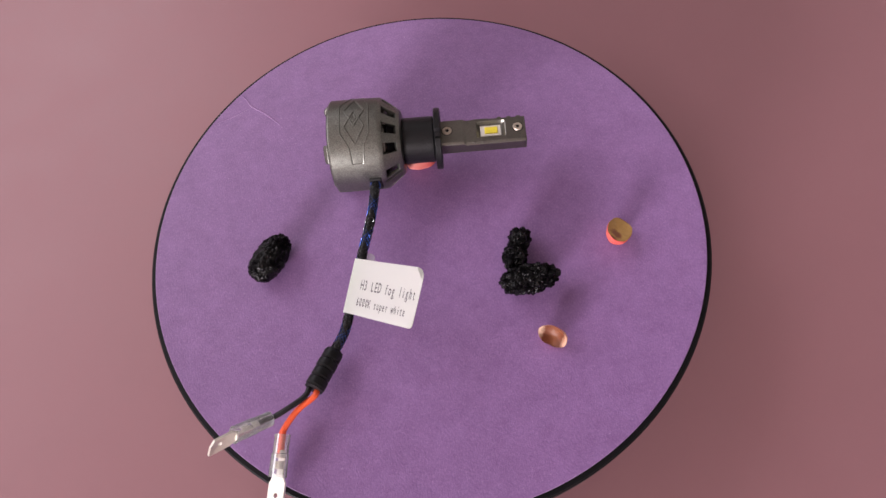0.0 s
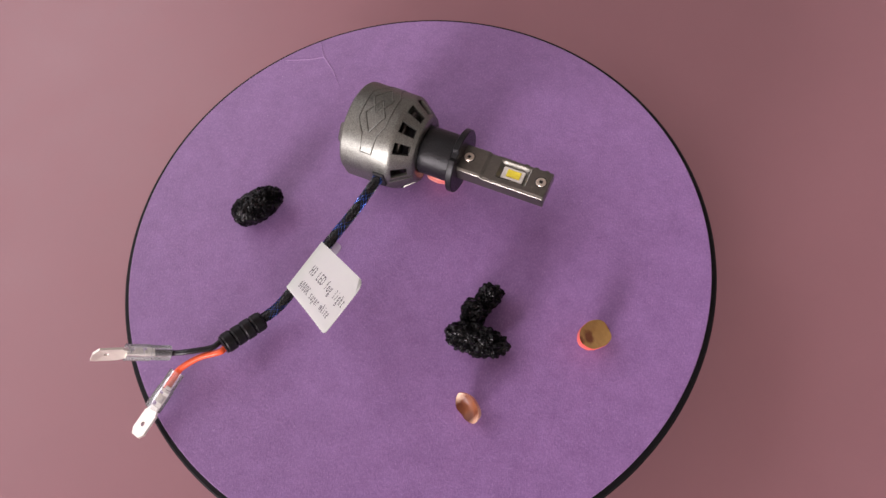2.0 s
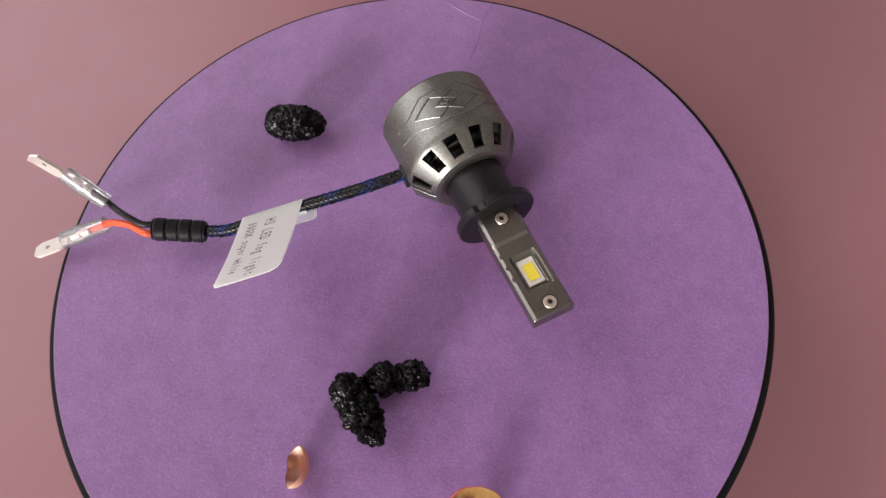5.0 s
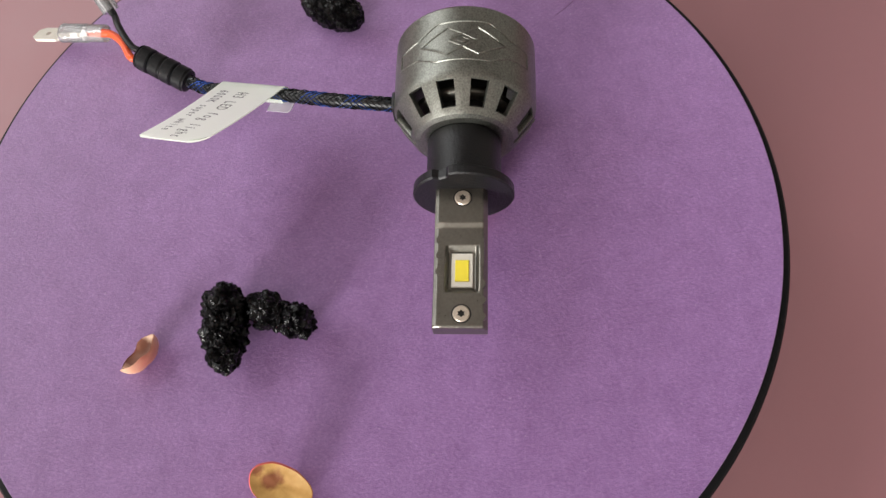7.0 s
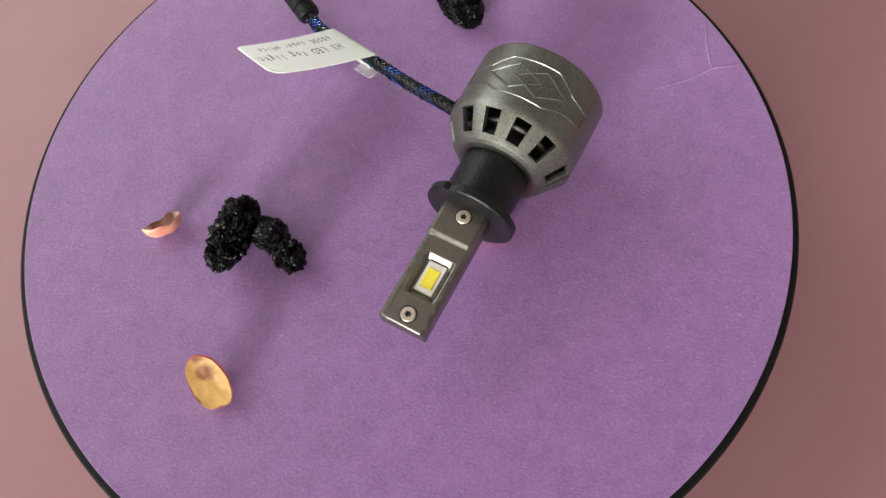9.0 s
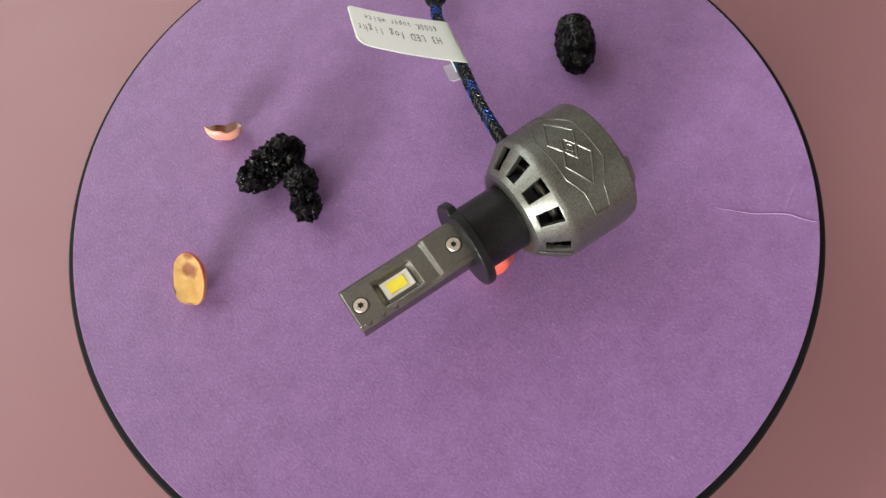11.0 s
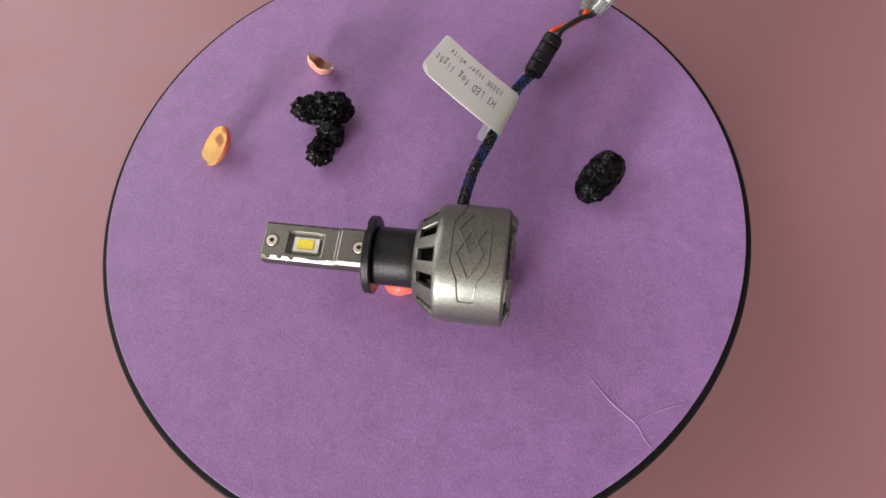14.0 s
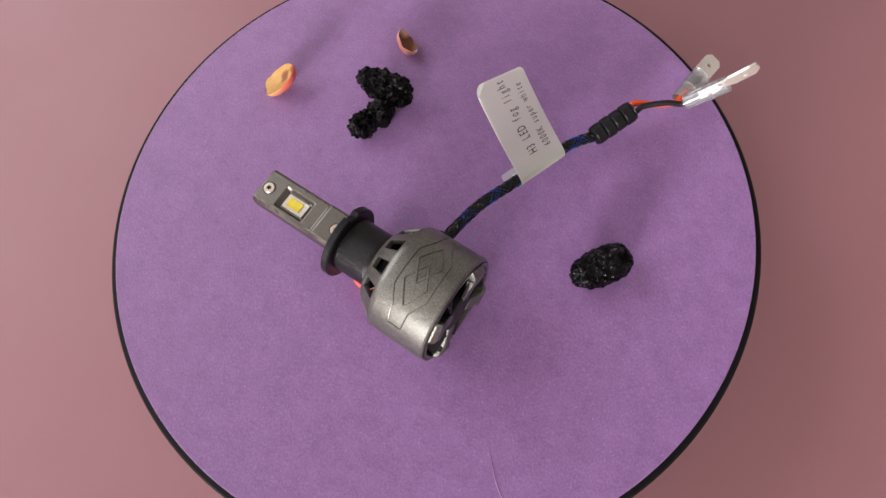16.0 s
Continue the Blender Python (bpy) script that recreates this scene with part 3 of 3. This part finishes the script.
def cable(root):
    bm = bmesh.new()
    line = smooth_line(CABLE, 22)
    tube(bm, line, 0.00150, 16)
    core = part("cable", bm, M_BRAID, root, "black and blue braided cable sleeve")
    run = [0.0]
    for p, q in zip(line, line[1:]):
        run.append(run[-1] + (q - p).length)
    # flat strands wound both ways, each passing over and under
    for way in (1, -1):
        for k in range(8):
            bm = bmesh.new()
            rings = []
            for i, c in enumerate(line):
                d = (line[min(i + 1, len(line) - 1)] - line[max(i - 1, 0)]).normalized()
                side = d.cross(Vector((0, 0, 1))).normalized()
                top = side.cross(d)
                turn = way * run[i] / 0.0120 * 2 * math.pi
                a = turn + 2 * math.pi * k / 8
                r = 0.00166 + 0.00011 * way * math.cos(8 * turn * way + math.pi * k)
                out = side * math.cos(a) + top * math.sin(a)
                along = (d * 0.0120 + (out.cross(d) * -way) * (2 * math.pi * 0.0017)).normalized()
                wide = out.cross(along).normalized()
                mid = c + out * r
                rings.append([mid + wide * 0.00036 * x + out * 0.00013 * y for x, y in ((-1, -0.3), (-0.6, 0.8), (0.6, 0.8), (1, -0.3), (0, -1))])
            loft(bm, rings)
            kind = M_BRAIDBLUE if (way > 0 and k in (0, 1, 2)) or (way < 0 and k in (3, 4)) else M_BRAIDGLINT if (way > 0 and k in (4, 6)) or (way < 0 and k in (0, 6)) else M_BRAID
            part("strand", bm, kind, core)
    bm = bmesh.new()
    box(bm, 0.0515, 0.0560, 0.0150, 0.0176, 0.0135, 0.0205)
    part("cable_port", bm, M_DARK, root, smooth=False, bevel=0.0005)
    # ribbed rubber sleeve
    bm = bmesh.new()
    m = frame_along(G0, G1)
    long = (G1 - G0).length
    prof = [(0, 0.0024), (0.0003, 0.0031)]
    for k in range(4):
        a = 0.0006 + k * (long - 0.0012) / 4
        b = 0.0006 + (k + 1) * (long - 0.0012) / 4
        g = 0.0034 + 0.0001 * (k % 2)
        prof += [(a + 0.0001, g - 0.0003), (a + 0.0005, g), (b - 0.0006, g), (b - 0.0002, g - 0.0003), (b, g - 0.00042)]
    prof += [(long - 0.0003, 0.0033), (long, 0.0026)]
    loft(bm, [[m @ Vector(p) for p in circle_x(x, r, 36)] for x, r in prof])
    part("strain_sleeve", bm, M_RUBBER, root, "black ribbed rubber sleeve")


def spade(root, m, core, bent):
    """A crimped spade terminal in its clear sleeve; x of m runs out along it."""
    bm = bmesh.new()
    n = 28
    oval = lambda x, ry, rz: [m @ Vector((x, ry * math.cos(2 * math.pi * i / n), rz * math.sin(2 * math.pi * i / n))) for i in range(n)]
    loft(bm, [oval(0, 0.0027, 0.0024), oval(0.006, 0.0027, 0.0024), oval(0.0062, 0.0030, 0.0026), oval(0.0132, 0.0032, 0.0024),
              oval(0.0135, 0.0034, 0.0025), oval(0.0135, 0.0029, 0.0020), oval(0.0062, 0.0027, 0.0022), oval(0.006, 0.0024, 0.0020), oval(0, 0.0024, 0.0020), oval(0, 0.0027, 0.0024)], closed_ends=False)
    s = part("clear_sleeve", bm, M_CLEAR, root, "clear soft plastic sleeve")
    s.visible_shadow = False
    bm = bmesh.new()
    for x0, x1, r in ((0.0050, 0.0074, 0.0019), (0.0084, 0.0110, 0.0015)):
        arc = lambda x, rr: [m @ Vector((x, rr * math.cos(radians(a)), rr * math.sin(radians(a)))) for a in range(120, 421, 25)]
        loft(bm, [[*arc(x, r), *reversed(arc(x, r - 0.0004))] for x in (x0, x1)])
    box(bm, 0.0048, 0.0135, -0.0013, 0.0013, -0.0015, -0.0010, m)
    part("crimp", bm, M_STEEL, s, "bright crimped metal barrel", smooth=False, bevel=0.00015)
    # the blade with its hole
    bm = bmesh.new()
    out = [(0.0125, -0.0018), (0.0145, -0.0026), (0.0150, -0.0031), (0.0215, -0.0031), (0.0232, -0.0018), (0.0232, 0.0018), (0.0215, 0.0031), (0.0150, 0.0031), (0.0145, 0.0026), (0.0125, 0.0018)]
    hole = [(0.0190 + 0.0008 * math.cos(a), 0.0008 * math.sin(a)) for a in [math.pi * 2 * i / 12 for i in range(12)]]
    flat = []
    for pts in (out, hole):
        vs = [bm.verts.new((x, y, 0)) for x, y in pts]
        flat += [bm.edges.new((a, b)) for a, b in zip(vs, vs[1:] + vs[:1])]
    bmesh.ops.triangle_fill(bm, edges=flat, use_beauty=True)
    ext = bmesh.ops.extrude_face_region(bm, geom=list(bm.faces))
    bmesh.ops.translate(bm, vec=(0, 0, 0.0008), verts=[v for v in ext["geom"] if isinstance(v, bmesh.types.BMVert)])
    for v in bm.verts:
        if v.co.x > 0.0205 and bent:
            v.co.z -= (v.co.x - 0.0205) * 0.45
    bmesh.ops.transform(bm, matrix=m @ Matrix.Translation((0, 0, -0.0010)), verts=bm.verts)
    part("spade_terminal", bm, M_STEEL, root, "flat tinned spade terminal", smooth=False)
    bm = bmesh.new()
    tube(bm, [m @ Vector((x, 0, 0)) for x in (-0.001, 0.003, 0.0062)], 0.0011, 12)
    part("wire_end", bm, core, s)


def wires(root):
    bs, be = Vector((0.0905, 0.0998, 0.0124)), Vector((0.0983, 0.1055, 0.0206))
    rs, re = Vector((0.0877, 0.1039, 0.0064)), Vector((0.0893, 0.1180, 0.0052))
    d = (G1 - G0).normalized()
    bm = bmesh.new()
    a = G1 + Vector((0.0012, -0.0007, 0.0004))
    tube(bm, smooth_line([a - d * 0.004, a, a + d * 0.0035, (bs + a + d * 0.005) / 2, bs - (be - bs) * 0.12, bs + (be - bs) * 0.2], 8), 0.00095, 14)
    part("black_wire", bm, M_WIREBLACK, root, "thin black insulated wire")
    bm = bmesh.new()
    a = G1 + Vector((-0.0012, 0.0007, 0.0))
    tube(bm, smooth_line([a - d * 0.004, a, a + d * 0.002, a * 0.5 + rs * 0.5 + Vector((0.0008, -0.0006, 0.0006)), rs - (re - rs) * 0.08, rs + (re - rs) * 0.2], 8), 0.00105, 14)
    part("orange_wire", bm, M_WIRERED, root, "thin orange-red insulated wire")
    spade(root, frame_along(bs, be, (0.68, -0.72, -0.14)), M_WIREBLACK, True)
    spade(root, frame_along(rs, re, (0.35, 0.0, 1)), M_WIRERED, False)


def tag(root):
    """A paper label folded round the cable, its flag standing out over the paper."""
    P, Q, R, S = (Vector(p) for p in ((0.0612, 0.0455, 0.0152), (0.0665, 0.0655, 0.0108), (0.0422, 0.0768, 0.0236), (0.0362, 0.0584, 0.0300)))
    c0, c1 = Vector((0.0602, 0.0462, 0.0137)), Vector((0.0652, 0.0645, 0.0095))   # the cable's middle at both ends of the fold
    axis, rad = (c1 - c0).normalized(), 0.0021

    def on(u, v, h=0.0):
        """u from the fold to the free edge, v from the Q side to the P side."""
        c = c1 * (1 - v) + c0 * v
        free = R * (1 - v) + S * v
        e1 = (free - c)
        e1 -= axis * e1.dot(axis) * 0.0
        reach = e1.length
        e1.normalize()
        e2 = axis.cross(e1).normalized()
        if e2.z < 0:
            e2 = -e2
        d = u * (reach + rad)
        if d < rad:
            rise = math.sqrt(max(0.0, rad * rad - (rad - d) ** 2))
        else:
            k = (d - rad) / reach
            rise = rad * (1 - k) ** 1.5 - 0.0003 * math.sin(math.pi * k)
        return c + e1 * (d - rad) + e2 * (rise + h)

    nu, nv = 40, 26
    ease = [0.5 - 0.5 * math.cos(math.pi * j / nv) for j in range(nv + 1)]
    bm = bmesh.new()

    def edge(v):
        """How far the flag reaches at v: the free corners are rounded."""
        reach = 1.0
        for c, r in ((v, 0.08), (1 - v, 0.17)):
            if c < r:
                reach = min(reach, 1 - 0.65 * r * (1 - math.sqrt(max(0, 1 - ((r - c) / r) ** 2))))
        return reach
    rings = []
    for i in range(nu + 1):
        k = (i / nu) ** 1.6
        top = [on(k * edge(ease[j]), ease[j], 0.00014) for j in range(nv + 1)]
        low = [on(k * edge(ease[j]), ease[j], -0.00014) for j in range(nv, -1, -1)]
        rings.append(top + low)
    loft(bm, rings)
    flag = part("label", bm, M_LABEL, root, "white folded paper label with two printed lines", sharp=12)
    # the fold that wraps the cable
    bm = bmesh.new()
    m = frame_along(c0, c1)
    long = (c1 - c0).length
    arcs = []
    for x in (0, long):
        arcs.append([m @ Vector((x, r * math.cos(radians(a)), r * math.sin(radians(a)))) for r in (0.00215, 0.0019) for a in (range(165, 376, 15) if r > 0.0020 else range(375, 164, -15))])
    loft(bm, arcs)
    part("fold", bm, M_LABEL, flag)
    bm = bmesh.new()
    outline = [(0.0040, 0.0046), (-0.0008, 0.0046)] + [(-0.0016 - 0.0014 * math.sin(t), 0.0032 + 0.0014 * math.cos(t)) for t in [math.pi / 2 * k / 6 for k in range(7)]] + [(-0.0030, 0.0006), (0.0040, 0.0006)]
    loft(bm, [[m @ Vector((x, y, z)) for x, y in outline] for z in (-0.0010, -0.0007)])
    part("tape_end", bm, M_TAB, flag, "translucent end of the label tape", smooth=False)
    # the two printed lines
    for words, u0, v0, high, wide in (("H3 LED fog light", 0.20, 0.46, 0.175, 0.76), ("6000K super white", 0.19, 0.17, 0.145, 0.68)):
        bm = bmesh.new()
        cell = wide / len(words)
        for k, ch in enumerate(words):
            if ch == " ":
                continue
            cu = bpy.data.curves.new("print", "FONT")
            cu.body, cu.size, cu.resolution_u, cu.offset = ch, 1.0, 3, -0.002
            tmp = bpy.data.objects.new("print", cu)
            me = bpy.data.meshes.new_from_object(tmp)
            bpy.data.objects.remove(tmp)
            xs = [v.co.x for v in me.vertices]
            mid = (min(xs) + max(xs)) / 2
            fresh = bmesh.new()
            fresh.from_mesh(me)
            for v in fresh.verts:
                v.co = on(u0 + cell * (k + 0.5) + (v.co.x - mid) * cell * 1.4, v0 + v.co.y * high / 0.7, 0.00020)
            fresh.to_mesh(me)
            fresh.free()
            bm.from_mesh(me)
            bpy.data.meshes.remove(me)
        part("printed_line", bm, M_INK, flag, "thin black printed words", smooth=False)


def lamp():
    root = new("led_lamp")
    sink = heat_sink(root)
    back_guard(root)
    emblem(sink)
    collar(root)
    plate(root)
    cable(root)
    wires(root)
    tag(root)
    tagged(root, "grey metal LED fog lamp bulb with braided cable and white label", "led bulb")
    rides(root, BULB)


lamp()


# ---------------------------------------------------------------- mulberries
def mulberry(name, m, long, wide, tall, seed, waist, cell, bump, label, taper=0.08):
    """A long body swollen into drupelets, with wrinkles; x of m is its length, and it rests at z = 0."""
    bm = bmesh.new()
    bmesh.ops.create_icosphere(bm, subdivisions=6, radius=1.0)
    shift = Vector((seed * 3.7, seed * 1.3, seed * 2.1))

    def girth(x):
        return (1 - waist * math.exp(-((x - 0.05) / 0.25) ** 2)) * (1 + (0.16 if waist else 0.05) * noise.noise(Vector((x * 2.2, seed, 0))))
    for v in bm.verts:
        p = v.co.copy()
        flat = 1 / (abs(p.x) ** 2.5 + math.hypot(p.y, p.z) ** 2.5) ** 0.4
        p *= 1 + (flat - 1) * 0.7
        g = girth(p.x) * (1 - taper * p.x)
        c = Vector((p.x * (long / 2 - bump), p.y * g * (wide / 2 - bump), p.z * g * (tall / 2 - bump)))
        q = c + noise.noise_vector(c * 260 + shift) * cell * 0.35
        d = noise.voronoi(q / cell + shift)[0]
        swell = max(0.0, 1 - d[0] * d[0] * 1.25)
        edge = min(1.0, (d[1] - d[0]) * 3.0)
        crisp = noise.voronoi(q / (cell * 0.42) + shift)[0]
        h = bump * (0.10 + 1.0 * swell * (0.45 + 0.55 * edge)) + bump * 0.45 * (0.5 - crisp[0]) + bump * 0.5 * noise.noise(c * 700 + shift) + bump * 0.35 * noise.noise(c * 1900 + shift)
        v.co = c + v.normal * h
    low = min(v.co.z for v in bm.verts)
    bmesh.ops.translate(bm, vec=(0, 0, -low - 0.0002), verts=bm.verts)
    ob = part(name, bm, M_BERRY)
    tagged(ob, label, "mulberry", "mulberries on the paper")
    rides(ob, m)


mulberry("mulberry", pose(-0.0592, -0.0022, 0, 0, 0, 49), 0.0205, 0.0122, 0.0115, 3, 0.0, 0.0021, 0.0006, "single plump shiny black dried mulberry lying on the paper")
mulberry("mulberry", pose(0.0321, -0.0334, 0, 0, 0, -2), 0.0222, 0.0108, 0.0134, 5, 0.0, 0.0023, 0.0012, "long knobbly black mulberry touching a shorter one", 0.16)
mulberry("mulberry", pose(0.0306, -0.0206, 0, 0, 0, 62), 0.0178, 0.0104, 0.0128, 9, 0.36, 0.0023, 0.0012, "short waisted black mulberry leaning against a longer one")


# ---------------------------------------------------------------- kernels
def shell(name, m, long, wide, deep, dish, face, skin, label, taper=0.25, seed=1, square=2.2, point=0.0, wave=0.0):
    """Half a dried kernel: a domed skin below, a slightly dished face above (z of m is the face's side)."""
    n, k = 40, 7
    outline = []
    for i in range(n):
        a = 2 * math.pi * i / n
        power = 2.2 + (square - 2.2) * max(0.0, math.cos(a))
        x = math.cos(a) * long / 2 * (1 + point * max(0.0, -math.cos(a)) ** 6)
        y = math.sin(a) * wide / 2 * (1 + taper * math.cos(a))
        w = (1 + 0.06 * noise.noise(Vector((1.7 * math.cos(a), 1.7 * math.sin(a), seed)))) / (abs(math.cos(a)) ** power + abs(math.sin(a)) ** power) ** (1 / power)
        outline.append((x * w, y * w))
    def curl(x, y, s):
        """How far the wavy rim lifts at this place."""
        return wave * s ** 3 * (math.sin(2 * math.atan2(y, x) + 0.6) + 0.5 * math.sin(5 * math.atan2(y, x)))

    root = new(name)
    bm = bmesh.new()
    rings = [[(x * math.sin(t * math.pi / 2 / k), y * math.sin(t * math.pi / 2 / k),
               -deep * math.cos(t * math.pi / 2 / k) * (1 + 0.10 * noise.noise(Vector((x * 300, y * 300, seed)))) + curl(x, y, t / k)) for x, y in outline] for t in range(1, k + 1)]
    rings += [[(x * 0.97, y * 0.97, 0.0003 + curl(x, y, 0.97)) for x, y in outline]]
    made = loft(bm, rings, closed_ends=False)
    bm.faces.new(made[0][::-1])
    part("skin", bm, skin, root)
    bm = bmesh.new()
    rings = [[(x * s, y * s, 0.0003 - dish * (1 - s * s) + 0.0003 * noise.noise(Vector((x * s * 500, y * s * 500, seed + 4))) + curl(x, y, s)) for x, y in outline] for s in (0.97, 0.85, 0.65, 0.45, 0.25, 0.08)]
    made = loft(bm, rings, closed_ends=False)
    bm.faces.new(made[-1])
    part("face", bm, face, root)
    tagged(root, label, "kernel", "dried kernels on the paper")
    rides(root, m)


shell("kernel", frame_along((0.0688, -0.0222, 0.0058), (0.0688 + 0.0044, -0.0222 + 0.0054, 0.0058 - 0.0036), (0.38, 0.20, 0.9)), 0.0142, 0.0092, 0.0044, 0.0008, M_K1FACE, M_K1SKIN,
      "amber half kernel with red skin, tilted up on its edge", 0.12, 2, 2.6)
shell("kernel", frame_along((0.0345, -0.0552, 0.0042), (0.0385, -0.0588, 0.0045), (-0.10, -0.65, 0.70)), 0.0102, 0.0072, 0.0036, 0.0026, M_K2FACE, M_K2SKIN,
      "small pale pink hollow kernel with a brown inside", 0.05, 7, 2.2, 0.12, 0.0006)


def whole_kernel():
    bm = bmesh.new()
    bmesh.ops.create_icosphere(bm, subdivisions=4, radius=1.0)
    for v in bm.verts:
        p = v.co.copy()
        w = 1 + 0.10 * noise.noise(p * 1.6 + Vector((5, 0, 0))) + 0.04 * noise.noise(p * 4)
        v.co = Vector((p.x * 0.0064 * w, p.y * 0.0056 * w * (1 - 0.2 * p.x), 0.0040 + p.z * 0.0042 * w))
    bmesh.ops.translate(bm, vec=(0, 0, -min(v.co.z for v in bm.verts)), verts=bm.verts)
    ob = part("kernel", bm, M_K3)
    tagged(ob, "coral red plump kernel lying under the lamp's collar", "kernel", "dried kernels on the paper")
    rides(ob, BULB @ pose(0.0376, -0.0012, 0, 0, 0, 30))


whole_kernel()


# ---------------------------------------------------------------- motion
def motions():
    """All that rides on the turntable turns with it, at one even speed."""
    for ob, m in MOVED:
        walk(ob, [(k * 0.5, pose(0, 0, 0, 0, 0, -SPIN * k * 0.5) @ m) for k in range(33)])


motions()
